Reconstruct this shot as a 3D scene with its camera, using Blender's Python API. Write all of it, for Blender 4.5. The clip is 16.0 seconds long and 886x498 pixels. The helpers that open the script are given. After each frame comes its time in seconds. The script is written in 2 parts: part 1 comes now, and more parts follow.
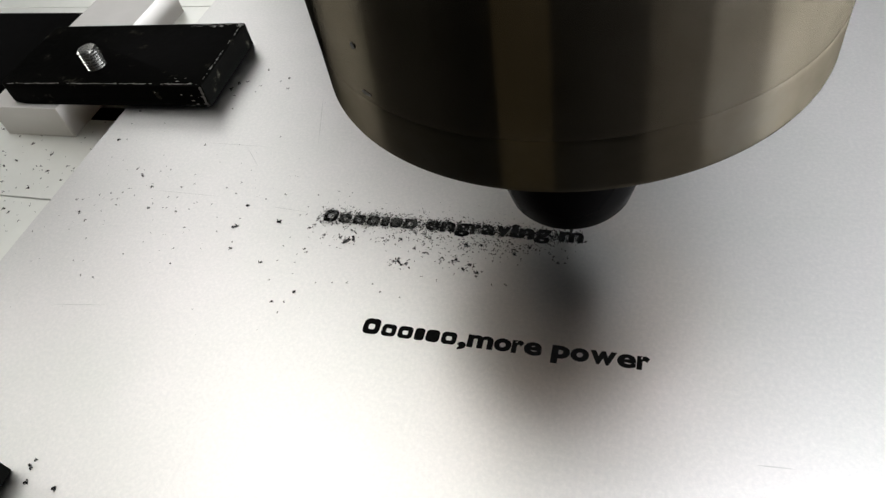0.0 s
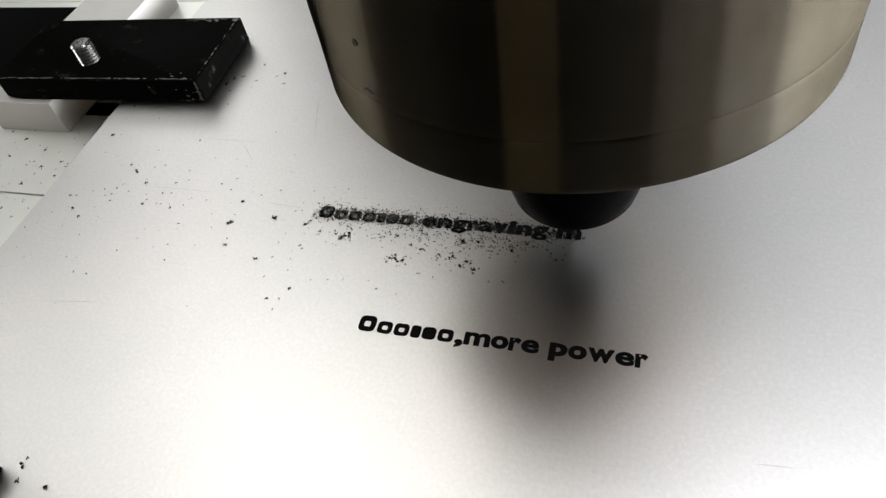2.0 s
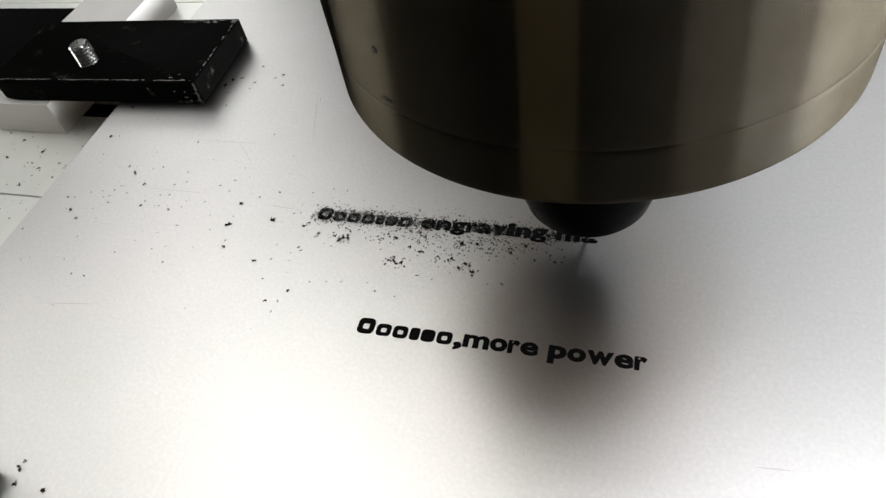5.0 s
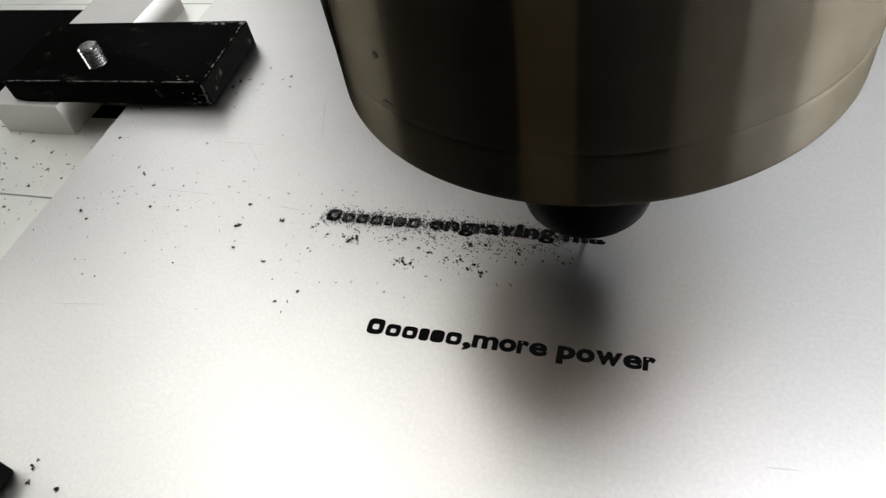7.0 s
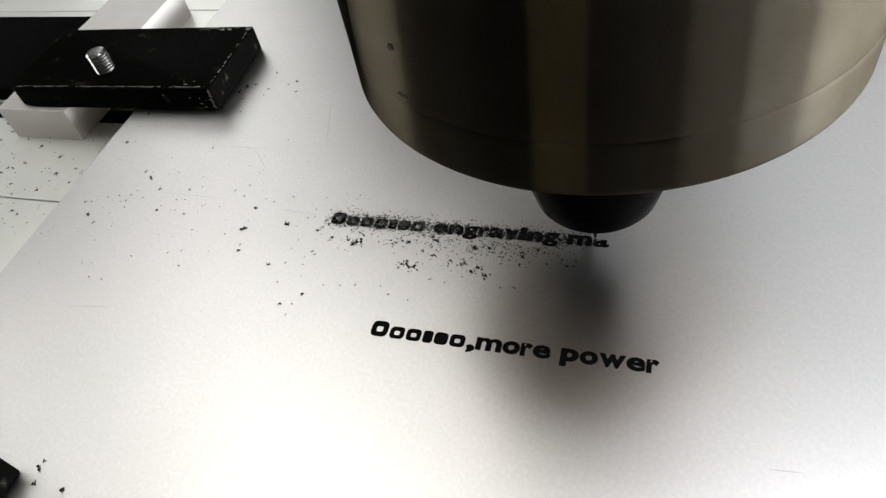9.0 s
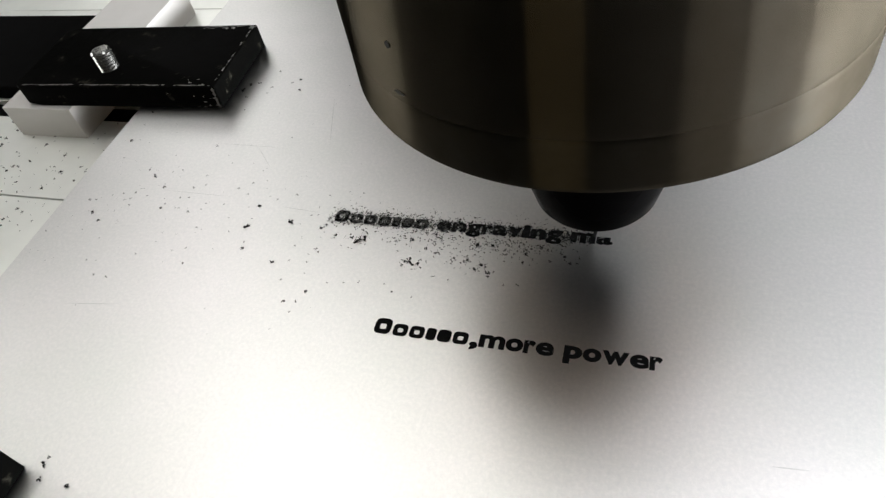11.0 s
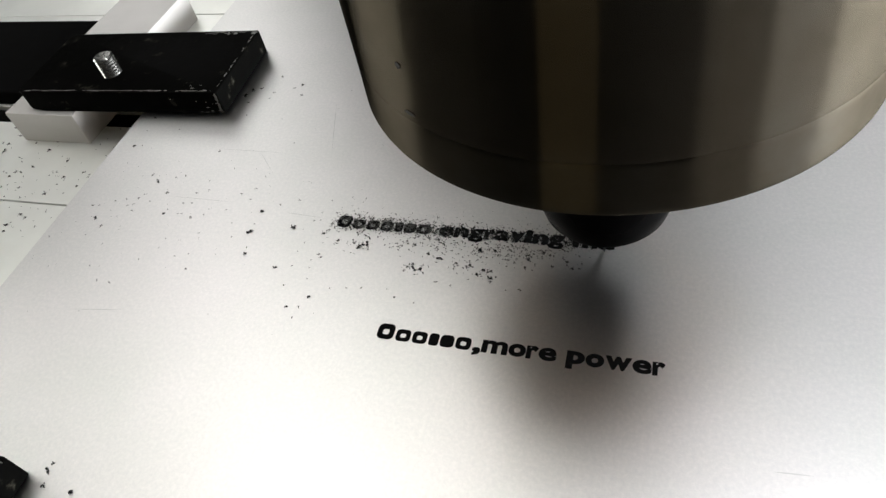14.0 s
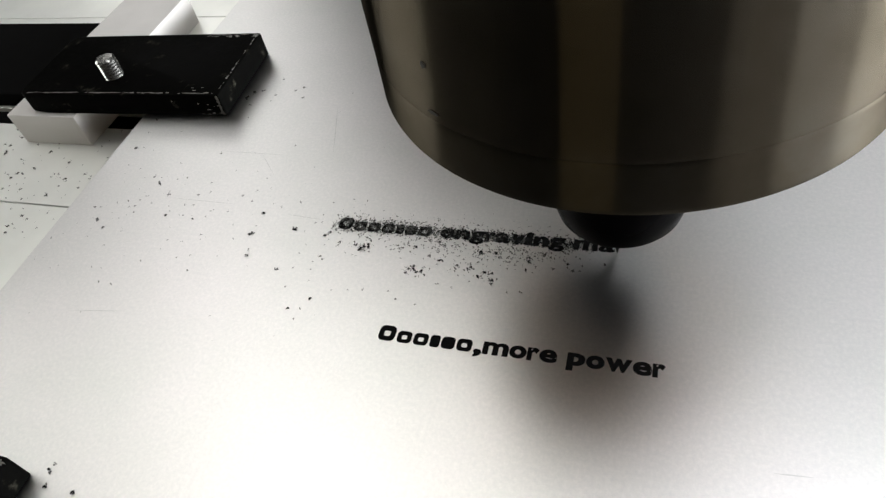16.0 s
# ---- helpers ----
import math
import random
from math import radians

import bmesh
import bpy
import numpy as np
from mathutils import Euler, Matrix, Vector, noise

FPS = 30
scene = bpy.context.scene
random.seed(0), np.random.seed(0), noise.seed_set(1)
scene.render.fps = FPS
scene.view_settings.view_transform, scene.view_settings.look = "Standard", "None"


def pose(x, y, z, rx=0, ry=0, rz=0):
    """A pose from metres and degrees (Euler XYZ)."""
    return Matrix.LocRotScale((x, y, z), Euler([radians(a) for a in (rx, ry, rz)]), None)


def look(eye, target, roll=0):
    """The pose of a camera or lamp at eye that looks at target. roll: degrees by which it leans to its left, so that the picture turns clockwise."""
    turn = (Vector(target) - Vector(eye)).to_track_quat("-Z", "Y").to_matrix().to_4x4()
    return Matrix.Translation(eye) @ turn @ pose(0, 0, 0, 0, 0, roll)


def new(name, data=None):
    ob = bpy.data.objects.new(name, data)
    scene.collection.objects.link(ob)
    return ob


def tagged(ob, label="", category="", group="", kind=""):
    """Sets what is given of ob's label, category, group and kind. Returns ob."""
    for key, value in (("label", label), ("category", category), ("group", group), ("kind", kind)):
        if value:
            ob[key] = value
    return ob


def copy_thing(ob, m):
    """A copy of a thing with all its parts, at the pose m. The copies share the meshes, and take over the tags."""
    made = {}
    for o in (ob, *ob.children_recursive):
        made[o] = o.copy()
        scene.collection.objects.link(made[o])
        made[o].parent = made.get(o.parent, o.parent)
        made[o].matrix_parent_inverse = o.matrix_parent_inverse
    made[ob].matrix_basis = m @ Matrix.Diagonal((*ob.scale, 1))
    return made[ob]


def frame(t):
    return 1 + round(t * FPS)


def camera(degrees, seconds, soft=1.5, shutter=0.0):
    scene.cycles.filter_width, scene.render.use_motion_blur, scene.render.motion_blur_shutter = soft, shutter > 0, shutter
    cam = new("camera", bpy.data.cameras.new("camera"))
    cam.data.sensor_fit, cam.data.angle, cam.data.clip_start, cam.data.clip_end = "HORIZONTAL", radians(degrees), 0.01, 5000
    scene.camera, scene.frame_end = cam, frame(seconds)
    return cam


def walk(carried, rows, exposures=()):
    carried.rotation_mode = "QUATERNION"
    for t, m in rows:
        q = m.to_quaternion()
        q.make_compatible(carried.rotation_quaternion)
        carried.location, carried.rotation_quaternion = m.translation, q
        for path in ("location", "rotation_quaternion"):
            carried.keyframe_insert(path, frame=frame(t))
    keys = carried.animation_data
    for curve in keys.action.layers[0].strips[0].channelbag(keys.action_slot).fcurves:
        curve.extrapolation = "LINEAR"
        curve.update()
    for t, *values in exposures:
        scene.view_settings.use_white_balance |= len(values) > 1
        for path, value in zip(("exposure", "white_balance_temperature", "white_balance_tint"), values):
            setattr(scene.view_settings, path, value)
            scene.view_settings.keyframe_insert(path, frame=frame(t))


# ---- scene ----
# ---------------------------------------------------------------- camera
cam = camera(66.1, 16.0, soft=1.4)
# seconds, place, then yaw, pitch below the level, roll
PATH = [
    (0, 0.00001, 0.00002, 0.11724, -24.259, 48.543, -13.290),
    (0.5, -0.00007, 0.00009, 0.11676, -24.075, 48.522, -13.229),
    (1, 0.00022, 0.00085, 0.11516, -24.231, 48.752, -13.347),
    (1.5, 0.00009, 0.00058, 0.11533, -24.327, 48.878, -13.273),
    (2, -0.00015, 0.00081, 0.11605, -24.048, 48.814, -13.061),
    (2.5, -0.00051, 0.00090, 0.11658, -23.730, 48.321, -12.792),
    (3, -0.00088, 0.00110, 0.11696, -23.678, 48.542, -12.852),
    (3.5, -0.00044, 0.00114, 0.11622, -23.590, 48.448, -12.838),
    (4, -0.00030, 0.00128, 0.11593, -23.637, 48.740, -12.700),
    (6.5, -0.00117, 0.00053, 0.11689, -24.093, 48.721, -13.111),
    (7, -0.00159, 0.00034, 0.11719, -24.045, 48.736, -13.010),
    (7.5, -0.00090, 0.00010, 0.11611, -24.311, 48.617, -13.217),
    (8, -0.00086, -0.00044, 0.11626, -24.747, 48.640, -13.540),
    (8.5, -0.00057, -0.00044, 0.11672, -24.538, 48.599, -13.406),
    (9, -0.00090, -0.00046, 0.11704, -24.615, 48.103, -13.412),
    (11.5, -0.00073, -0.00118, 0.11676, -25.095, 48.068, -13.734),
    (12, -0.00101, -0.00184, 0.11710, -24.934, 47.813, -13.557),
    (12.5, -0.00162, -0.00102, 0.11811, -24.781, 47.739, -13.478),
    (13, -0.00145, -0.00059, 0.11757, -25.042, 47.769, -13.817),
    (13.5, -0.00081, -0.00007, 0.11778, -25.224, 47.973, -14.122),
    (14, -0.00106, -0.00064, 0.11750, -25.112, 47.845, -13.881),
    (14.5, -0.00083, -0.00064, 0.11722, -25.201, 47.973, -13.970),
    (15, -0.00060, -0.00070, 0.11716, -25.391, 48.048, -14.073),
    (15.5, -0.00057, -0.00103, 0.11706, -25.023, 47.961, -13.618),
    (16, -0.00130, -0.00125, 0.11800, -24.919, 47.651, -13.620),
]


def eye_pose(x, y, z, yaw, pitch, roll):
    return pose(x, y, z, 0, 0, -yaw) @ pose(0, 0, 0, 90 - pitch) @ pose(0, 0, 0, 0, 0, roll)


walk(cam, [(r[0], eye_pose(*r[1:])) for r in PATH], exposures=[(0, 0.05), (16, 0.05)])

# ---------------------------------------------------------------- light
world = bpy.data.worlds.new("room_air")
scene.world = world
world.use_nodes = True
world.node_tree.nodes["Background"].inputs[0].default_value = (0.9, 0.95, 1.0, 1)
world.node_tree.nodes["Background"].inputs[1].default_value = 0.008


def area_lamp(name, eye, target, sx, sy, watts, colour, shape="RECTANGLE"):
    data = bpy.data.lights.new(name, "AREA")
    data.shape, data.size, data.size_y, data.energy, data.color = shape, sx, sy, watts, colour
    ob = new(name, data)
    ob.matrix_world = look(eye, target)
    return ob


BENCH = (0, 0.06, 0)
# added lamps without fittings, places and powers fitted to the sheet's brightness
area_lamp("east_high_fill", (0.291, 0.070, 0.799), BENCH, 0.42, 0.42, 3.08, (0.985, 0.985, 1))
area_lamp("north_east_fill", (0.395, 0.509, 0.611), BENCH, 0.22, 0.22, 0.27, (0.975, 0.985, 1))
area_lamp("north_fill", (0.207, 0.707, 0.523), BENCH, 0.22, 0.22, 0.31, (0.975, 0.985, 1))
area_lamp("far_low_fill", (-0.527, 0.656, 0.318), BENCH, 0.22, 0.22, 0.33, (1, 0.99, 0.97))
area_lamp("north_west_fill", (-0.542, 0.464, 0.523), BENCH, 0.22, 0.22, 0.20, (1, 0.99, 0.97))
area_lamp("west_mid_fill", (-0.539, 0.310, 0.611), BENCH, 0.22, 0.22, 0.27, (1, 0.985, 0.95))
area_lamp("high_left_fill", (-0.272, 0.267, 0.780), BENCH, 0.22, 0.30, 1.02, (1, 0.975, 0.92))
area_lamp("west_high_fill", (-0.500, 0.070, 0.688), BENCH, 0.22, 0.22, 0.36, (1, 0.98, 0.93))
# unseen low lamps, added to draw the upright bright bands on the spindle
area_lamp("west_steel_fill", (-0.830, 0.090, 0.140), (0.000, 0.080, 0.040), 0.50, 0.28, 2.10, (1, 0.99, 0.94), "ELLIPSE")
area_lamp("east_wide_steel_fill", (0.800, 0.420, 0.140), (0.000, 0.100, 0.040), 1.10, 0.28, 21.0, (0.94, 0.97, 1), "ELLIPSE")
area_lamp("east_steel_fill", (0.840, -0.070, 0.140), (0.000, 0.080, 0.040), 0.72, 0.28, 4.60, (0.96, 0.975, 1), "ELLIPSE")
area_lamp("south_east_steel_fill", (0.680, -0.480, 0.140), (0.000, 0.080, 0.040), 0.50, 0.28, 0.85, (1, 0.96, 0.90), "ELLIPSE")
area_lamp("south_steel_fill", (-0.150, -0.850, 0.140), (-0.010, 0.080, 0.040), 0.34, 0.28, 0.36, (1, 0.82, 0.45))

# ---------------------------------------------------------------- materials


def material(name, rough=0.5, metal=0.0, colour=(0.5, 0.5, 0.5)):
    m = bpy.data.materials.new(name)
    m.use_nodes = True
    b = m.node_tree.nodes["Principled BSDF"]
    b.inputs["Base Color"].default_value = (*colour, 1)
    b.inputs["Roughness"].default_value, b.inputs["Metallic"].default_value = rough, metal
    return m, m.node_tree.nodes, m.node_tree.links, b


def noise_node(nodes, links, scale, detail=4, stretch=None, rough=0.6):
    n = nodes.new("ShaderNodeTexNoise")
    n.inputs["Scale"].default_value, n.inputs["Detail"].default_value = scale, detail
    n.inputs["Roughness"].default_value = rough
    c = nodes.new("ShaderNodeTexCoord")
    if stretch:
        k = nodes.new("ShaderNodeMapping")
        k.inputs["Scale"].default_value = stretch
        links.new(c.outputs["Object"], k.inputs[0])
        links.new(k.outputs[0], n.inputs["Vector"])
    else:
        links.new(c.outputs["Object"], n.inputs["Vector"])
    return n


def ramp(nodes, links, src, stops):
    r = nodes.new("ShaderNodeValToRGB")
    r.color_ramp.elements[0].position, r.color_ramp.elements[0].color = stops[0][0], (*stops[0][1], 1)
    r.color_ramp.elements[1].position, r.color_ramp.elements[1].color = stops[-1][0], (*stops[-1][1], 1)
    for pos, col in stops[1:-1]:
        r.color_ramp.elements.new(pos).color = (*col, 1)
    links.new(src, r.inputs[0])
    return r


def bump(nodes, links, b, src, strength, dist):
    k = nodes.new("ShaderNodeBump")
    k.inputs["Strength"].default_value, k.inputs["Distance"].default_value = strength, dist
    links.new(src, k.inputs["Height"])
    links.new(k.outputs[0], b.inputs["Normal"])
    return k


def to_range(nodes, links, src, lo, hi):
    k = nodes.new("ShaderNodeMapRange")
    k.inputs["To Min"].default_value, k.inputs["To Max"].default_value = lo, hi
    links.new(src, k.inputs[0])
    return k.outputs[0]


def make_silver():
    m, n, l, b = material("silver_engraving_laminate", 0.6, 0.0)
    big = noise_node(n, l, 22, 4)
    tone = ramp(n, l, big.outputs[0], [(0.3, (0.765, 0.77, 0.75)), (0.7, (0.835, 0.815, 0.815))])
    fine = noise_node(n, l, 2600, 2)
    grain = noise_node(n, l, 1150, 4, None, 0.75)
    speck = ramp(n, l, grain.outputs[0], [(0.30, (0.905, 0.912, 0.922)), (0.5, (0.965, 0.965, 0.965)), (0.70, (1.035, 1.03, 1.03))])
    col = n.new("ShaderNodeMix")
    col.data_type, col.blend_type = "RGBA", "MULTIPLY"
    col.inputs[0].default_value = 1.0
    l.new(tone.outputs[0], col.inputs[6])
    l.new(speck.outputs[0], col.inputs[7])
    gloss = n.new("ShaderNodeBsdfAnisotropic")
    gloss.distribution = "BECKMANN"
    l.new(col.outputs[2], gloss.inputs["Color"])
    l.new(to_range(n, l, fine.outputs[0], 0.40, 0.47), gloss.inputs["Roughness"])
    relief = bump(n, l, b, fine.outputs[0], 0.05, 0.0002)
    l.new(relief.outputs[0], gloss.inputs["Normal"])
    l.new(col.outputs[2], b.inputs["Base Color"])
    mix = n.new("ShaderNodeMixShader")
    mix.inputs[0].default_value = 0.996
    l.new(b.outputs[0], mix.inputs[1])
    l.new(gloss.outputs[0], mix.inputs[2])
    l.new(mix.outputs[0], n["Material Output"].inputs[0])
    return m


def make_steel(name="turned_steel", grooves=0.86, rough=(0.262, 0.272)):
    """Turned steel: fine grooves run round it and draw the lights out into upright streaks."""
    m, n, l, b = material(name, 0.5, 1.0)
    streak = noise_node(n, l, 60, 5, (1, 1, 22))
    blotch = noise_node(n, l, 38, 5, None, 0.65)
    col = ramp(n, l, blotch.outputs[0], [(0.28, (0.030, 0.026, 0.018)), (0.5, (0.043, 0.037, 0.028)), (0.72, (0.055, 0.050, 0.041))])
    l.new(col.outputs[0], b.inputs["Base Color"])
    gloss = n.new("ShaderNodeBsdfAnisotropic")
    gloss.distribution = "BECKMANN"
    gloss.inputs["Anisotropy"].default_value = grooves
    l.new(col.outputs[0], gloss.inputs["Color"])
    l.new(to_range(n, l, streak.outputs[0], *rough), gloss.inputs["Roughness"])
    around = n.new("ShaderNodeTangent")
    around.direction_type, around.axis = "RADIAL", "Z"
    l.new(around.outputs[0], gloss.inputs["Tangent"])
    mix = n.new("ShaderNodeMixShader")
    mix.inputs[0].default_value = 0.995
    l.new(b.outputs[0], mix.inputs[1])
    l.new(gloss.outputs[0], mix.inputs[2])
    l.new(mix.outputs[0], n["Material Output"].inputs[0])
    return m


def make_black_paint():
    m, n, l, b = material("worn_black_paint", 0.4)
    wear = noise_node(n, l, 160, 6, None, 0.7)
    col = ramp(n, l, wear.outputs[0], [(0.0, (0.0012, 0.0012, 0.0012)), (0.61, (0.002, 0.002, 0.0018)), (0.68, (0.02, 0.019, 0.015)), (0.80, (0.10, 0.095, 0.08))])
    l.new(col.outputs[0], b.inputs["Base Color"])
    l.new(to_range(n, l, wear.outputs[0], 0.25, 0.65), b.inputs["Roughness"])
    b.inputs["Specular IOR Level"].default_value, b.inputs["IOR"].default_value = 0.05, 1.12
    bump(n, l, b, wear.outputs[0], 0.25, 0.0004)
    return m


def make_plain(name, colour, rough, metal=0.0, scale=200, spread=0.15, relief=0.1, dist=0.0003, shine=0.5, ior=1.5):
    m, n, l, b = material(name, rough, metal)
    b.inputs["IOR"].default_value = ior
    b.inputs["Specular IOR Level"].default_value = shine
    k = noise_node(n, l, scale, 5)
    lo, hi = [c * (1 - spread) for c in colour], [min(1, c * (1 + spread)) for c in colour]
    l.new(ramp(n, l, k.outputs[0], [(0.3, lo), (0.7, hi)]).outputs[0], b.inputs["Base Color"])
    bump(n, l, b, k.outputs[0], relief, dist)
    return m


SILVER, STEEL, BLACK_PAINT = make_silver(), make_steel(), make_black_paint()
RING_STEEL = make_steel("dull_turned_steel", 0.80, (0.28, 0.33))
ENGRAVED = make_plain("engraved_black_core", (0.004, 0.004, 0.004), 0.8, scale=1500, relief=0.3, shine=0.05, ior=1.2)
DUST = make_plain("grey_plastic_dust", (0.085, 0.084, 0.08), 0.8, scale=900, shine=0.1)
CHIP = make_plain("black_plastic_chip", (0.007, 0.007, 0.007), 0.75, scale=900, shine=0.1)
NUT = make_plain("blackened_steel", (0.0012, 0.0011, 0.0012), 0.24, 0.0, scale=120, shine=0.06, ior=1.1)
NICK = make_plain("nick_dark", (0.014, 0.013, 0.010), 0.55, 0.6)
BOUNCE_BROWN = make_plain("bounce_brown", (0.24, 0.17, 0.115), 0.6, 0.3)
CARBIDE = make_plain("carbide", (0.02, 0.02, 0.02), 0.6, 0.0, shine=0.1)
BOARD = make_plain("fibreboard", (0.32, 0.24, 0.16), 0.8)
BED = make_plain("anodised_aluminium", (0.88, 0.89, 0.85), 0.42, 0.7, scale=40, spread=0.05)
SLOT_SHADE = make_plain("slot_shade", (0.006, 0.006, 0.006), 0.8, shine=0.06)
BLOCK = make_plain("milled_aluminium", (0.52, 0.505, 0.485), 0.55, 0.1, scale=60, spread=0.05)
CHROME = make_plain("bright_zinc", (0.42, 0.42, 0.40), 0.24, 1.0, scale=300)
BARE = make_plain("rubbed_steel", (0.13, 0.127, 0.12), 0.5, 0.3, scale=500, spread=0.4)
MATTE_BLACK = make_plain("matte_black", (0.003, 0.003, 0.003), 0.8, shine=0.04, ior=1.2)
# near-black for the unseen room shell, to keep the steel's reflections dark
WALL = make_plain("dark_surround", (0.022, 0.021, 0.02), 0.8, scale=4, spread=0.08)
FLOOR = make_plain("concrete_floor", (0.08, 0.078, 0.075), 0.7, scale=5)
SCRATCH = make_plain("scratch_grey", (0.62, 0.62, 0.61), 0.45, 0.95)

# ---------------------------------------------------------------- building helpers


def part(name, bm, mat, parent=None, label="", smooth=False):
    me = bpy.data.meshes.new(name)
    bm.normal_update()
    bm.to_mesh(me)
    bm.free()
    me.materials.append(mat)
    if smooth:
        for p in me.polygons:
            p.use_smooth = True
        me.set_sharp_from_angle(angle=radians(32))
    ob = new(name, me)
    if parent:
        ob.parent = parent
    if label:
        tagged(ob, label)
    return ob


def box(lo, hi, bevel=0.0, segs=2):
    bm = bmesh.new()
    c = [(a + b) / 2 for a, b in zip(lo, hi)]
    s = [b - a for a, b in zip(lo, hi)]
    bmesh.ops.create_cube(bm, size=1, matrix=Matrix.Translation(c) @ Matrix.Diagonal((*s, 1)))
    if bevel:
        bmesh.ops.bevel(bm, geom=bm.edges[:], offset=bevel, segments=segs, affect="EDGES", profile=0.6)
    return bm


def lathe(profile, steps=128):
    """A turned solid about z from (radius, height) pairs, bottom to top."""
    bm = bmesh.new()
    rings = []
    for r, z in profile:
        if r < 1e-7:
            rings.append([bm.verts.new((0, 0, z))])
        else:
            rings.append([bm.verts.new((r * math.cos(2 * math.pi * i / steps), r * math.sin(2 * math.pi * i / steps), z)) for i in range(steps)])
    for a, b in zip(rings, rings[1:]):
        for i in range(steps):
            j = (i + 1) % steps
            if len(a) == 1:
                bm.faces.new((a[0], b[j], b[i]))
            elif len(b) == 1:
                bm.faces.new((a[i], a[j], b[0]))
            else:
                bm.faces.new((a[i], a[j], b[j], b[i]))
    return bm


# ---------------------------------------------------------------- room
ROOM = 1.0


def slab(name, lo, hi, mat):
    return tagged(part(name, box(lo, hi), mat), kind="structure")


slab("floor", (-ROOM, -ROOM, -1.0), (ROOM, ROOM, -0.9), FLOOR)
slab("ceiling", (-ROOM, -ROOM, 1.1), (ROOM, ROOM, 1.16), WALL)
slab("wall_north", (-ROOM, ROOM, -0.9), (ROOM, ROOM + 0.1, 1.1), WALL)
slab("wall_south", (-ROOM, -ROOM - 0.1, -0.9), (ROOM, -ROOM, 1.1), WALL)
slab("wall_east", (ROOM, -ROOM, -0.9), (ROOM + 0.1, ROOM, 1.1), WALL)
slab("wall_west", (-ROOM - 0.1, -ROOM, -0.9), (-ROOM, ROOM, 1.1), WALL)

# ---------------------------------------------------------------- machine bed
BED_Z = -0.012
bed = tagged(new("machine_bed"), "slotted light grey aluminium machine bed", "machine bed")


def bed_plank(y0, y1):
    return part("profile", box((-0.45, y0, BED_Z - 0.02), (0.35, y1, BED_Z), 0.00012, 1), BED, bed)


for y0, y1 in ((-0.30, -0.2005), (-0.2, -0.1462), (-0.1374, -0.0915), (-0.091, -0.0004), (0.0, 0.10872), (0.1093, 0.1468), (0.1556, 0.2185), (0.219, 0.27), (0.279, 0.42)):
    bed_plank(y0, y1)
# near-black floor: the shade deep in the slots is put into its colour
part("slot_floor", box((-0.45, -0.30, BED_Z - 0.028), (0.35, 0.42, BED_Z - 0.0201)), SLOT_SHADE, bed)
# added black strip, stands in for the darkness inside this slot
part("slot_shade_strip", box((-0.45, 0.1469, BED_Z - 0.0199), (0.35, 0.1555, BED_Z - 0.0016), 0.0003, 1), MATTE_BLACK, bed, "black strip standing in for the shade in the slot")
part("frame", box((-0.43, -0.28, -0.12), (0.33, 0.40, BED_Z - 0.0282), 0.003), MATTE_BLACK, bed)
for lx in (-0.4, 0.3):
    for ly in (-0.25, 0.37):
        part("leg", box((lx - 0.03, ly - 0.03, -0.9), (lx + 0.03, ly + 0.03, -0.12), 0.002), MATTE_BLACK, bed)

# ---------------------------------------------------------------- board and sheet
EDGE = -0.1584
tagged(part("backing_board", box((EDGE + 0.0006, -0.18, BED_Z), (0.26, 0.32, -0.0015), 0.0003, 1), BOARD),
       "plain brown fibreboard under the silver sheet", "board")
sheet = tagged(part("engraving_sheet", box((EDGE, -0.181, -0.0015), (0.261, 0.321, 0.0), 0.00008, 2), SILVER),
               "satin silver engraving sheet with black engraved lettering", "sheet")


# ---------------------------------------------------------------- engraving
EM = 0.00553
INK = 0.00003


def glyph_mesh(ch, w, y0, y1, weight=0.03):
    """The outline of one heavy character, fitted to width w and to heights y0 to y1, lying in the plane."""
    cu = bpy.data.curves.new("glyph", "FONT")
    cu.body, cu.offset, cu.fill_mode, cu.resolution_u = ch, weight, "FRONT", 4
    tmp = bpy.data.objects.new("glyph", cu)
    scene.collection.objects.link(tmp)
    dg = bpy.context.evaluated_depsgraph_get()
    me = bpy.data.meshes.new_from_object(tmp.evaluated_get(dg))
    scene.collection.objects.unlink(tmp)
    bpy.data.objects.remove(tmp)
    xs, ys = [v.co.x for v in me.vertices], [v.co.y for v in me.vertices]
    for v in me.vertices:
        v.co.x = (v.co.x - min(xs)) / (max(xs) - min(xs)) * w
        v.co.y = y0 + (v.co.y - min(ys)) / (max(ys) - min(ys)) * (y1 - y0)
        v.co.z = 0
    bm = bmesh.new()
    bm.from_mesh(me)
    bpy.data.meshes.remove(me)
    bmesh.ops.remove_doubles(bm, verts=bm.verts[:], dist=1e-7)
    return bm


def ragged(bm, amount, seed):
    rnd = random.Random(seed)
    for v in bm.verts:
        v.co.x += rnd.uniform(-amount, amount)
        v.co.y += rnd.uniform(-amount, amount)


def bar_mesh(w, h, slot):
    """A plain rounded bar with a slot in it, in place of a trade name's letter."""
    bm = bmesh.new()

    def ring(x0, y0, x1, y1, r):
        out = []
        for cx, cy, a0 in ((x1 - r, y1 - r, 0), (x0 + r, y1 - r, 90), (x0 + r, y0 + r, 180), (x1 - r, y0 + r, 270)):
            for k in range(4):
                a = radians(a0 + 30 * k)
                out.append(bm.verts.new((cx + r * math.cos(a), cy + r * math.sin(a), 0)))
        return out

    t = 0.32 * w if slot else 0
    a = ring(0, 0, w, h, 0.3 * min(w, h))
    if slot:
        b = ring(t, 0.31 * h, w - t, 0.64 * h, 0.08 * w)
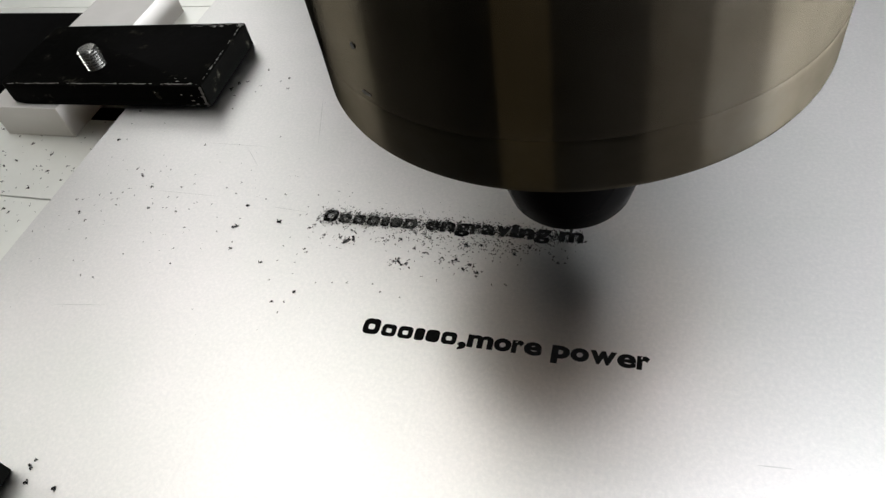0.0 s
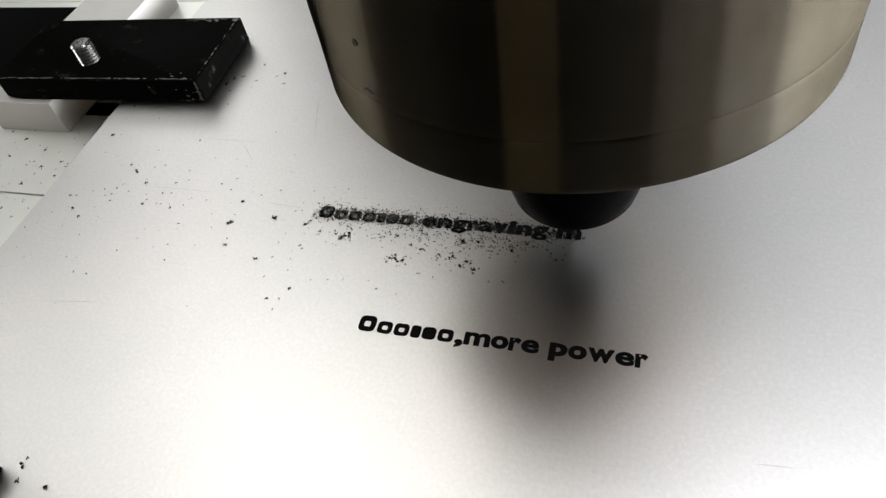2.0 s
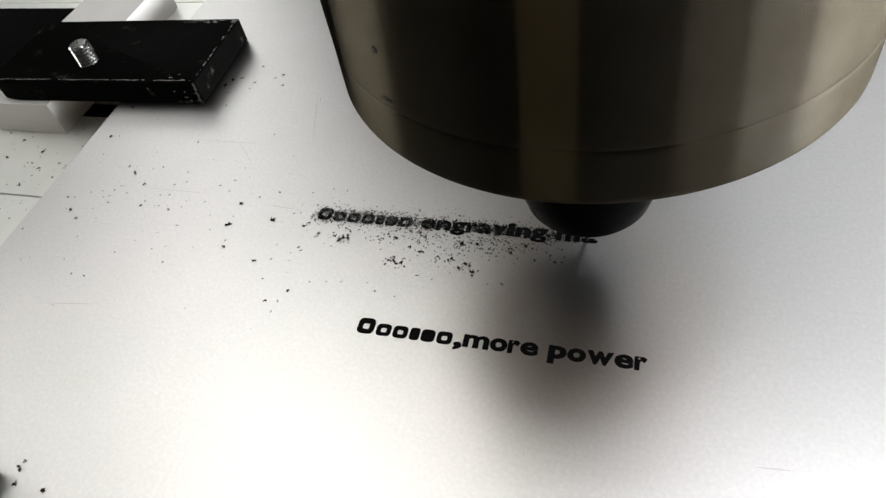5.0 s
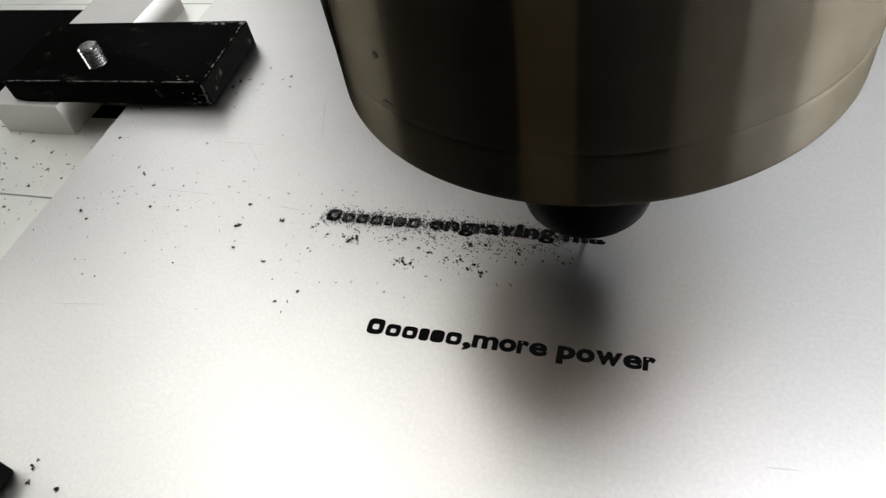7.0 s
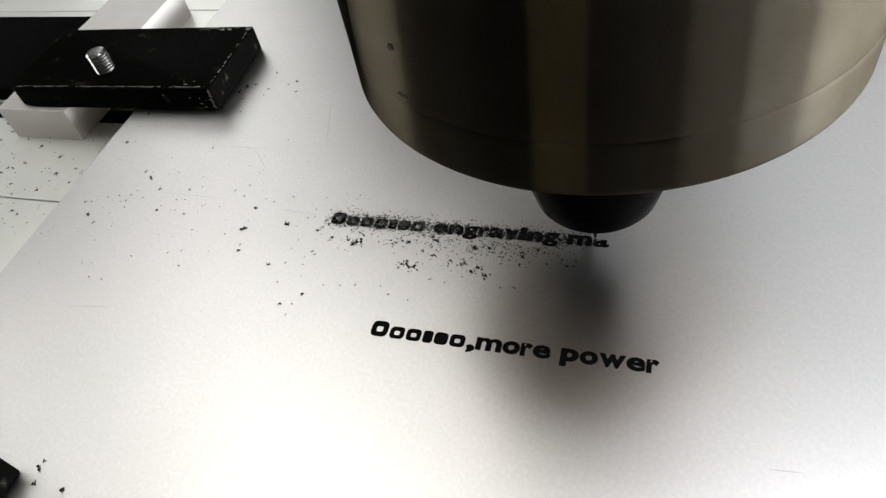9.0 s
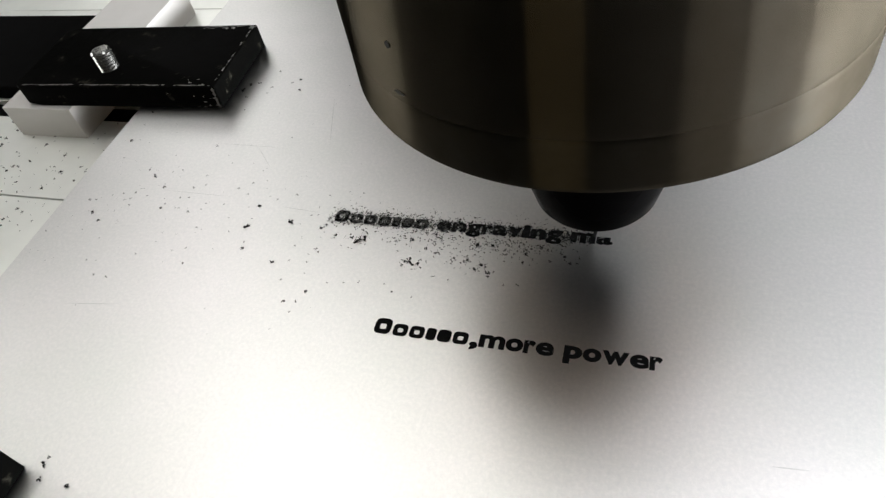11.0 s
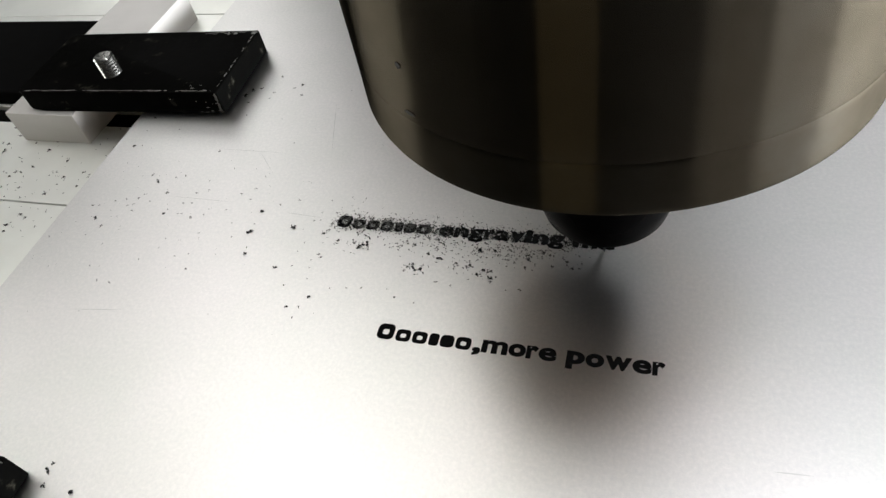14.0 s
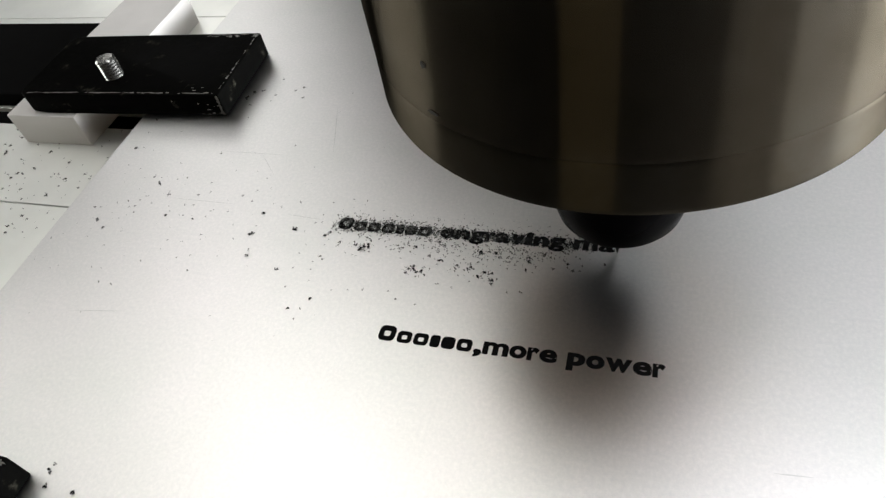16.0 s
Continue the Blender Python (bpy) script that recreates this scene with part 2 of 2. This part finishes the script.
        for i in range(len(a)):
            j = (i + 1) % len(a)
            bm.faces.new((a[i], a[j], b[j], b[i]))
    else:
        bm.faces.new(a)
    return bm


ADVANCE = dict(a=0.667, r=0.444, v=0.611, e=0.667, m=1.0, o=0.667, p=0.667, w=0.944, n=0.667, g=0.667, i=0.333)
ADVANCE[","], ADVANCE[" "] = 0.333, 0.333
CAP, XH = 0.73, 0.56


def extent(ch):
    if ch in "pg":
        return -0.19, XH
    if ch == "i":
        return 0, CAP
    if ch == ",":
        return -0.17, 0.19
    return 0, XH


def set_line(bars, text, x, y, rough):
    """Cut a line into the sheet: first a trade name as plain bars of the given widths, then the text."""
    pen = x
    for i, item in enumerate([*bars, *text]):
        is_bar = i < len(bars)
        adv = (item if is_bar else ADVANCE[item]) * EM
        if item != " ":
            w = adv * 0.98
            if is_bar:
                bm = bar_mesh(w * 0.9, (CAP if i == 0 else XH) * EM * 0.97, item > 0.62)
            else:
                lo, hi = extent(item)
                bm = glyph_mesh(item, w, lo * EM, hi * EM, 0.040 if item in "emwag" else 0.050)
            if rough:
                ragged(bm, rough, i)
            ob = part("engraved_bar" if is_bar else "letter", bm, ENGRAVED, sheet)
            ob.location = (pen + adv * 0.01, y, INK)
        pen += adv


LINE_ONE, LINE_TWO = (-0.0753, 0.0997), (-0.0545, 0.0696)
set_line((0.778, 0.667, 0.667, 0.444, 0.611, 0.667), ",more power", *LINE_TWO, 0)
set_line((0.778, 0.667, 0.667, 0.667, 0.444, 0.611, 0.667), " engraving m", *LINE_ONE, 0.00008)


# the letter being cut: rigid slices that come up to the surface as the tool opens them
A_X = LINE_ONE[0] + 11.56 * EM


def letter_slice(lo, hi):
    bm = glyph_mesh("a", 0.66 * EM, 0, XH * EM, 0.04)
    ragged(bm, 0.00006, 5)
    for co, no in (((0, lo * EM, 0), (0, -1, 0)), ((0, hi * EM, 0), (0, 1, 0))):
        bmesh.ops.bisect_plane(bm, geom=bm.verts[:] + bm.edges[:] + bm.faces[:], plane_co=co, plane_no=no, clear_outer=True)
    ob = part("letter_slice", bm, ENGRAVED, sheet)
    ob.location = (A_X, LINE_ONE[1], -0.0004)
    return ob


SLICES = [(letter_slice(-0.05, 0.14), 2.9), (letter_slice(0.1405, 0.26), 4.3), (letter_slice(0.2605, 0.4), 6.9), (letter_slice(0.4005, 0.7), 13.2)]

# ---------------------------------------------------------------- spindle
spindle = tagged(new("milling_spindle"), "brushed steel milling spindle with a black collet nut", "spindle")
part("nose_ring", lathe([(0.0, 0.0541), (0.0392, 0.0541), (0.0396, 0.0538), (0.0402, 0.0540), (0.0404, 0.0545), (0.0404, 0.0550), (0.0403, 0.0616), (0.0403, 0.0622), (0.04022, 0.0625), (0.0, 0.0625)], 160), RING_STEEL, spindle, "", True)
part("body", lathe([(0.0, 0.06252), (0.04022, 0.06252), (0.0403, 0.0629), (0.0403, 0.0637), (0.0405, 0.20), (0.0405, 0.299), (0.0404, 0.30), (0.0, 0.30)], 160), STEEL, spindle, "", True)


def dent(angle, height, wide, high):
    """A small dark nick in the steel skin."""
    bm = bmesh.new()
    vs = []
    for k in range(10):
        a = 2 * math.pi * k / 10
        t, r = angle + wide * math.cos(a) / 0.0403, 0.04042
        vs.append(bm.verts.new((r * math.cos(t), r * math.sin(t), height + high * math.sin(a) * (0.8 + 0.4 * (k % 2)))))
    bm.faces.new(vs)
    part("nick", bm, NICK, spindle, "dark nick in the steel")


dent(math.atan2(-33.57, -22.11), 0.0713, 0.0005, 0.0005)
dent(math.atan2(-33.61, -22.06), 0.0640, 0.0011, 0.0003)
# unseen plate added as a reflector: its brown warms the shadow on the sheet
part("bounce_plate", lathe([(0.0, 0.0536), (0.0386, 0.0536), (0.0391, 0.0538), (0.0391, 0.0541), (0.0, 0.0541)], 96), BOUNCE_BROWN, spindle, "unseen brown plate added to warm the shade below")
part("collet_nut", lathe([(0.0, 0.0148), (0.0108, 0.0148), (0.0119, 0.0151), (0.0125, 0.0160), (0.0140, 0.0215), (0.0150, 0.028), (0.0154, 0.036), (0.0154, 0.0537), (0.0, 0.0537)], 96), NUT, spindle, "blackened steel nut", True)
part("engraving_bit", lathe([(0.0, 0.0), (0.0001, 0.0), (0.00155, 0.0075), (0.00159, 0.0153), (0.0, 0.0153)], 24), CARBIDE, spindle, "slim pointed carbide cutter", True)

# ---------------------------------------------------------------- clamps


def make_clamp():
    """A black clamping bar: its origin under the front right corner."""
    ob = tagged(new("clamp"), "worn black painted steel clamping bar with a bright bolt", "clamp")
    bm = box((-0.0755, 0, 0), (0, 0.034, 0.0076))
    upright = [e for e in bm.edges if abs(e.verts[0].co.z - e.verts[1].co.z) > 0.005]
    for edges, width in (([e for e in upright if e.verts[0].co.x < -0.04], 0.003), ([e for e in upright if e.verts[0].co.x > -0.04], 0.0008)):
        bmesh.ops.bevel(bm, geom=edges, offset=width, segments=4, affect="EDGES", profile=0.5)
    under = [e for e in bm.edges if all(v.co.z < 1e-6 and v.co.x < -0.0724 for v in e.verts)]
    bmesh.ops.bevel(bm, geom=under, offset=0.0012, segments=4, affect="EDGES", profile=0.5)
    flat = [e for e in bm.edges if abs(e.verts[0].co.z - e.verts[1].co.z) < 1e-6 and abs(e.verts[0].co.z - 0.0076) < 1e-5]
    bmesh.ops.bevel(bm, geom=flat, offset=0.0005, segments=2, affect="EDGES", profile=0.5)
    part("bar", bm, BLACK_PAINT, ob, "", True)
    bolt = part("bolt", lathe([(0.0, 0.0076)] + [(0.0032 - 0.00028 * (k % 2), 0.0076 + 0.0005 * k) for k in range(13)] + [(0.0026, 0.0141), (0.0, 0.0142)], 40), CHROME, ob, "bright zinc bolt", True)
    bolt.location = (-0.0436, 0.0105, 0)
    # bare metal where the paint has rubbed off along the top front edge and the right corner
    r = random.Random(11)
    bm = bmesh.new()

    def flake(x, y, z, w, h, up):
        n = r.randint(5, 7)
        vs = []
        for i in range(n):
            a, k = 6.283 * i / n, r.uniform(0.6, 1.2)
            u, v = w * k * math.cos(a), h * k * math.sin(a)
            vs.append(bm.verts.new((x + u, y + v, z) if up else (x + u, y, z + v)))
        bm.faces.new(vs)

    for _ in range(85):
        x = -0.0015 - 0.07 * r.random()
        flake(x, 0.0008 + 0.0004 * r.random(), 0.00763, r.uniform(0.0004, 0.0018), r.uniform(0.00008, 0.00022), True)
    for _ in range(4):
        flake(-0.012 * r.random() - 0.001, 0.001 + 0.004 * r.random(), 0.00763, r.uniform(0.0002, 0.0008), r.uniform(0.0001, 0.0004), True)
    for _ in range(12):
        flake(-0.001 - 0.022 * r.random() ** 2, -0.00003, 0.0003 + 0.006 * r.random() ** 2, r.uniform(0.0002, 0.0008), r.uniform(0.0001, 0.0003), False)
    for _ in range(26):
        flake(-0.0004 - 0.0008 * r.random(), -0.00003, 0.0004 + 0.0068 * r.random(), r.uniform(0.0001, 0.0004), r.uniform(0.0003, 0.0009), False)
    for _ in range(30):
        flake(-0.0008 - 0.02 * r.random(), 0.0332 - 0.0016 * r.random() ** 2, 0.00763, r.uniform(0.0004, 0.0016), r.uniform(0.0001, 0.0003), True)
    for _ in range(26):
        flake(-0.0008 - 0.0004 * r.random(), 0.002 + 0.031 * r.random(), 0.00763, r.uniform(0.0001, 0.0003), r.uniform(0.0003, 0.0009), True)
    part("worn_edge", bm, BARE, ob, "grey bare metal showing through the paint")
    return ob


clamp = make_clamp()
clamp.matrix_basis = pose(-0.1282, 0.1413, 0.0002, 0, 0, 1.8)
copy_thing(clamp, pose(-0.1164, -0.0062, 0.0002, 0, 0, -2.0))

block = tagged(part("support_block", box((-0.2133, 0.1374, BED_Z), (-0.1849, 0.215, 0.0), 0.0003, 2), BLOCK),
               "pale milled aluminium block under the clamp", "block")
# the black area left of the block, built as a flat slab
tagged(part("black_bar", box((-0.33, 0.1565, BED_Z), (-0.2142, 0.205, -0.006), 0.001, 2), MATTE_BLACK),
       "flat black bar lying on the machine bed", "bar")


# ---------------------------------------------------------------- shavings
# places of single chips, in millimetres
SHEET_CHIPS = [(-138.0, 113.0), (-134.5, 110.6), (-129.3, 106.4), (-120.1, 107.4), (-122.2, 103.3), (-125.8, 99.0), (-121.6, 124.5), (-151.7, 124.5),
    (-152.3, 138.1), (-106.2, 108.4), (-88.5, 107.6), (-97.5, 102.7), (-93.3, 105.4), (-149.9, 99.7), (-147.9, 99.9), (-143.7, 102.2), (-145.6, 95.3),
    (-142.4, 92.9), (-125.5, 150.2), (-125.5, 150.9), (-123.0, 147.2), (-124.0, 153.2), (-121.5, 154.3), (-116.6, 149.2), (-116.3, 152.2), (-110.3,
    154.8), (-108.1, 156.5), (-106.4, 151.3), (-117.1, 160.6), (-86.8, 98.1), (-86.0, 98.7), (-76.2, 90.3), (-75.2, 89.5), (-73.7, 77.9), (-111.7,
    30.5), (-110.8, 26.1), (-103.9, 26.0), (-111.9, 29.0)]
CLUMPS = [(-95.2, 88.4), (-85.8, 85.0), (-97.2, 95.7), (-98.0, 95.2), (-86.6, 98.1), (-97.4, 102.7), (-73.7, 77.8)]
CRUMBS = [(-88.3, 107.5), (-81.3, 93.6), (-81.9, 90.7), (-77.4, 88.6), (-76.9, 86.2), (-76.2, 82.9)]
BED_CHIPS = [(-221.7, 135.3), (-219.4, 135.0), (-223.0, 143.6), (-217.5, 139.6), (-207.7, 136.2), (-199.5, 133.2), (-218.2, 131.4), (-188.6, 128.5),
    (-200.1, 124.6), (-206.2, 119.4), (-205.1, 121.5), (-203.1, 121.7), (-188.7, 122.9), (-184.5, 120.7), (-178.4, 123.7), (-205.5, 114.2), (-198.3,
    114.6), (-186.2, 113.0), (-194.5, 110.6), (-176.7, 117.4), (-173.4, 107.9), (-172.7, 104.8), (-188.4, 103.7), (-185.7, 102.4), (-190.7, 98.8),
    (-179.8, 99.7), (-189.5, 96.5)]
NEAR_CHIPS = [(-69.6, 80.9), (-65.5, 81.6), (-62.1, 82.1), (-56.0, 82.6), (-53.6, 80.6), (-48.7, 79.6), (-66.7, 94.2), (-65.9, 94.6), (-65.2, 95.1),
    (-53.2, 89.2), (-51.9, 89.8), (-51.1, 88.6), (-50.1, 89.1), (-45.3, 86.0), (-41.8, 85.4), (-42.3, 90.8), (-42.2, 91.7), (-37.2, 96.0), (-38.6,
    91.5), (-33.6, 88.4), (-36.4, 89.2), (-29.4, 85.7), (-26.4, 86.1), (-26.0, 95.1), (-26.5, 96.0), (-16.0, 93.3), (-46.3, 92.9), (-49.2, 93.8),
    (-53.1, 96.2), (-56.5, 95.5), (-46.4, 97.3), (-33.9, 96.4), (-72.7, 95.3), (-77.5, 97.2), (-23.1, 97.3), (-30.8, 94.2), (-68.6, 94.9), (-47.9,
    98.3), (-39.5, 91.0), (-37.5, 96.4), (-35.4, 90.7)]


def sliver(rnd, size, flat=0.5):
    """A small curled shaving: vertices and faces of a bent, tapered strip with some thickness."""
    n = 4
    turn, bend = rnd.uniform(0, 6.28), rnd.uniform(-1.1, 1.1)
    half, thick = size * rnd.uniform(0.14, 0.26), size * rnd.uniform(0.05, 0.1)
    x = y = 0.0
    spine = []
    for i in range(n):
        spine.append((x, y, turn))
        x += size / (n - 1) * math.cos(turn)
        y += size / (n - 1) * math.sin(turn)
        turn += bend
    cx, cy = sum(p[0] for p in spine) / n, sum(p[1] for p in spine) / n
    lift = size * flat * rnd.uniform(0, 1)
    vs, fs = [], []
    for i, (px, py, a) in enumerate(spine):
        w = half * (0.35 if i in (0, n - 1) else 1) * rnd.uniform(0.7, 1.3)
        z = thick + lift * math.sin(math.pi * i / (n - 1))
        dx, dy = -math.sin(a) * w, math.cos(a) * w
        vs += [(px - cx + dx, py - cy + dy, z), (px - cx - dx, py - cy - dy, z + rnd.uniform(0, thick)), (px - cx, py - cy, z - thick)]
    for i in range(n - 1):
        k = 3 * i
        fs += [(k, k + 1, k + 4, k + 3), (k + 1, k + 2, k + 5, k + 4), (k + 2, k, k + 3, k + 5)]
    fs += [(2, 1, 0), (3 * n - 3, 3 * n - 2, 3 * n - 1)]
    return vs, fs


def heap(name, items, rnd, mat, parent=None):
    """One mesh out of many shavings, given as (x, y, z, size)."""
    vs, fs = [], []
    for x, y, z, size in items:
        v, f = sliver(rnd, size)
        k = len(vs)
        vs += [(x + a, y + b, z + c) for a, b, c in v]
        fs += [tuple(k + i for i in q) for q in f]
    me = bpy.data.meshes.new(name)
    me.from_pydata(vs, [], fs)
    me.materials.append(mat)
    ob = new(name, me)
    if parent:
        ob.parent = parent
    return ob


rnd = random.Random(7)
CHIP_MESHES = []
for k in range(10):
    seedling = heap("chip", [(rnd.gauss(0, 0.00020), rnd.gauss(0, 0.00014), 0.0, rnd.uniform(0.0003, 0.0006)) for _ in range(rnd.randint(5, 9))], rnd, CHIP)
    CHIP_MESHES.append(seedling.data)
    bpy.data.objects.remove(seedling)


def lay_chip(x, y, z, scale, group):
    ob = new("chip", rnd.choice(CHIP_MESHES))
    ob.location, ob.rotation_euler = (x, y, z), (0, 0, rnd.uniform(0, 6.28))
    ob.scale = (scale, scale, scale)
    return tagged(ob, "small black plastic shaving lying on the surface", "chip", group)


for x, y in SHEET_CHIPS:
    lay_chip(x / 1000, y / 1000, 0.00002, 0.65 + 0.9 * rnd.random() ** 1.4, "loose shavings on the sheet")
for x, y in CLUMPS:
    lay_chip(x / 1000, y / 1000, 0.00002, rnd.uniform(1.1, 1.5), "loose shavings on the sheet")
for x, y in CRUMBS:
    lay_chip(x / 1000, y / 1000, 0.00002, rnd.uniform(0.4, 0.6), "loose shavings on the sheet")
for x, y in NEAR_CHIPS:
    lay_chip(x / 1000, y / 1000, 0.00002, rnd.uniform(0.8, 1.5) * (1 if y > 87 else 0.6), "loose shavings on the sheet")
for x, y in BED_CHIPS:
    lay_chip(x / 1000, y / 1000, BED_Z + 0.00002, 0.9 + 1.1 * rnd.random() ** 1.4, "loose shavings on the bed")

# fuzz thrown up along the fresh line, and crumbs below it
pale = []
for _ in range(620):
    c = LINE_ONE[0] + EM * rnd.choice((rnd.uniform(-0.25, 4.6), rnd.triangular(0, 9, 2)))
    pale.append((c, 0.1014 + rnd.gauss(0, 0.0013), rnd.uniform(0.00004, 0.00030), rnd.uniform(0.0003, 0.0008)))
tagged(heap("grey_shavings", pale, rnd, DUST), "fine grey plastic fluff over the engraved line", "shavings", "", "stuff")
items = []
centres = [LINE_ONE[0] + EM * (0.35 + 0.6 * k) for k in range(19)]
for _ in range(2500):
    c = rnd.choice(centres)
    left = c < -0.047
    x, y = c + rnd.gauss(0, 0.0012), 0.1012 + rnd.gauss(0, 0.0013 if left else 0.0010)
    if (c > -0.0165 and rnd.random() < 0.6) or (left and rnd.random() < 0.35):
        continue
    items.append((x, y, 0.00003, rnd.uniform(0.00022, 0.00055) if left else rnd.uniform(0.00025, 0.0007)))
for _ in range(300):
    x = rnd.triangular(-0.074, -0.012, -0.028)
    items.append((x, 0.0985 - abs(rnd.gauss(0, 0.0026)), 0.00003, rnd.uniform(0.0002, 0.0006)))
for x0, y0 in NEAR_CHIPS:
    for _ in range(rnd.randint(3, 9) if y0 > 87 else 0):
        items.append((x0 / 1000 + rnd.gauss(0, 0.0011), y0 / 1000 + rnd.gauss(0, 0.0011), 0.00003, rnd.uniform(0.00022, 0.0007)))
for _ in range(110):
    items.append((rnd.uniform(-0.076, -0.014), 0.1035 + abs(rnd.gauss(0, 0.0022)), 0.00003, rnd.uniform(0.00012, 0.00035)))
for _ in range(150):
    items.append((rnd.uniform(-0.156, -0.07), rnd.gauss(0.100, 0.018), 0.00003, 0.0002 + 0.0006 * rnd.random() ** 2))
tagged(heap("shavings", items, rnd, CHIP), "fine black plastic shavings along the engraved line", "shavings", "", "stuff")
items = [(rnd.uniform(-0.23, -0.16), min(0.1455, rnd.gauss(0.115, 0.016)), BED_Z + 0.00003, rnd.uniform(0.0003, 0.0008)) for _ in range(130)]
tagged(heap("bed_shavings", items, rnd, CHIP), "fine black shavings scattered on the aluminium bed", "shavings", "", "stuff")

# shavings thrown off while the cutter works: start, time of leaving and of landing, resting place
FLIGHTS = [((-0.0150, 0.1000), 2.7, 3.1, (-0.0205, 0.0935)), ((-0.0140, 0.1002), 5.0, 5.4, (-0.0262, 0.0925)), ((-0.0120, 0.1000), 10.2, 10.6, (-0.0175, 0.0950)),
           ((-0.0110, 0.1002), 15.4, 15.7, (-0.0095, 0.0959)), ((-0.0130, 0.1004), 13.6, 14.0, (-0.0335, 0.0905))]
FLYING = [lay_chip(0, 0, 0, 0.9, "flying shavings") for _ in FLIGHTS]
for ob in FLYING:
    ob.scale = (1, 1, 1)

# faint scratches in the sheet, in millimetres: two ends and a width
for x0, y0, x1, y1, w in ((-120.6, 125.5, -101.9, 125.2, 0.25), (-108.0, 124.7, -100.9, 117.1, 0.2), (-128.4, 105.6, -106.6, 105.1, 0.2), (-90.4, 103.0, -80.0, 102.2, 0.2),
                          (-134.2, 66.0, -118.4, 68.0, 0.2), (22.7, 54.3, 28.7, 54.7, 0.3), (-93.1, 147.4, -86.9, 127.5, 0.25)):
    d = Vector((x1 - x0, y1 - y0, 0)) / 1000
    side = Vector((-d.y, d.x, 0)).normalized() * w / 2600
    p = Vector((x0, y0, 0)) / 1000
    bm = bmesh.new()
    vs = [bm.verts.new(p + d * u + side * s * k) for u, k in ((0, 0.2), (0.3, 1), (0.7, 0.9), (1, 0.2)) for s in (1, -1)]
    for i in range(3):
        bm.faces.new((vs[2 * i], vs[2 * i + 1], vs[2 * i + 3], vs[2 * i + 2]))
    part("scratch", bm, SCRATCH, sheet).location.z = 0.00002

# ---------------------------------------------------------------- motion
SPINDLE_ROWS = [
    (0, -0.01430, 0.10205, 0.00000),
    (0.5, -0.01586, 0.10204, 0.00000),
    (1, -0.01666, 0.10039, 0.00000),
    (1.5, -0.01487, 0.10014, 0.00000),
    (2, -0.01293, 0.10104, 0.00000),
    (2.1, -0.01296, 0.10100, 0.00080),
    (2.2, -0.01298, 0.10098, 0.00310),
    (2.3, -0.01300, 0.10095, 0.00440),
    (2.4, -0.01302, 0.10093, 0.00460),
    (2.5, -0.01303, 0.10092, 0.00389),
    (2.6, -0.01260, 0.10060, 0.00220),
    (2.7, -0.01225, 0.10000, 0.00150),
    (2.8, -0.01185, 0.09948, 0.00000),
    (3, -0.01155, 0.09912, 0.00000),
    (3.5, -0.01040, 0.09932, 0.00000),
    (4, -0.00991, 0.10017, 0.00000),
    (6.5, -0.01130, 0.10003, 0.00000),
    (7, -0.01186, 0.09995, 0.00000),
    (7.5, -0.01123, 0.09957, 0.00000),
    (7.75, -0.01090, 0.09972, 0.00000),
    (7.9, -0.01070, 0.09980, 0.00310),
    (8, -0.01056, 0.09987, 0.00329),
    (8.1, -0.01045, 0.09984, 0.00300),
    (8.25, -0.01022, 0.09975, 0.00000),
    (8.5, -0.00988, 0.09961, 0.00000),
    (9, -0.01089, 0.10205, 0.00000),
    (11.5, -0.01158, 0.10147, 0.00000),
    (12, -0.01105, 0.10093, 0.00000),
    (12.1, -0.01115, 0.10091, 0.00090),
    (12.2, -0.01125, 0.10090, 0.00290),
    (12.3, -0.01133, 0.10088, 0.00400),
    (12.4, -0.01143, 0.10086, 0.00390),
    (12.5, -0.01152, 0.10084, 0.00287),
    (12.65, -0.01100, 0.10098, 0.00000),
    (13, -0.01008, 0.10125, 0.00000),
    (13.5, -0.01093, 0.10099, 0.00000),
    (14, -0.00986, 0.09922, 0.00000),
    (14.5, -0.01094, 0.10283, 0.00000),
    (15, -0.00973, 0.10054, 0.00000),
    (15.5, -0.01007, 0.10100, 0.00000),
    (15.7, -0.00960, 0.10080, 0.00080),
    (15.8, -0.00900, 0.10060, 0.00220),
    (15.9, -0.00800, 0.10010, 0.00120),
    (16, -0.00720, 0.09981, 0.00015),
]


def fly(ob, start, leave, land, spot):
    """A shaving that waits at the cutter's foot, is thrown off in a low arc and then lies still."""
    mid = tuple((a + b) / 2 for a, b in zip(start, spot))
    walk(ob, [(0, pose(start[0], start[1], 0.00003)), (leave, pose(start[0], start[1], 0.00003)), ((leave + land) / 2, pose(mid[0], mid[1], 0.0025, 40, 25, 60)),
              (land, pose(spot[0], spot[1], 0.00003, 0, 0, 80)), (16, pose(spot[0], spot[1], 0.00003, 0, 0, 80))])


def motions():
    for ob, row in zip(FLYING, FLIGHTS):
        fly(ob, *row)
    walk(spindle, [(t, pose(x, y, z)) for t, x, y, z in SPINDLE_ROWS])
    for ob, t in SLICES:
        low, high = pose(A_X, LINE_ONE[1], -0.0004), pose(A_X, LINE_ONE[1], INK)
        walk(ob, [(0, low), (t, low), (t + 0.4, high), (16, high)])


motions()
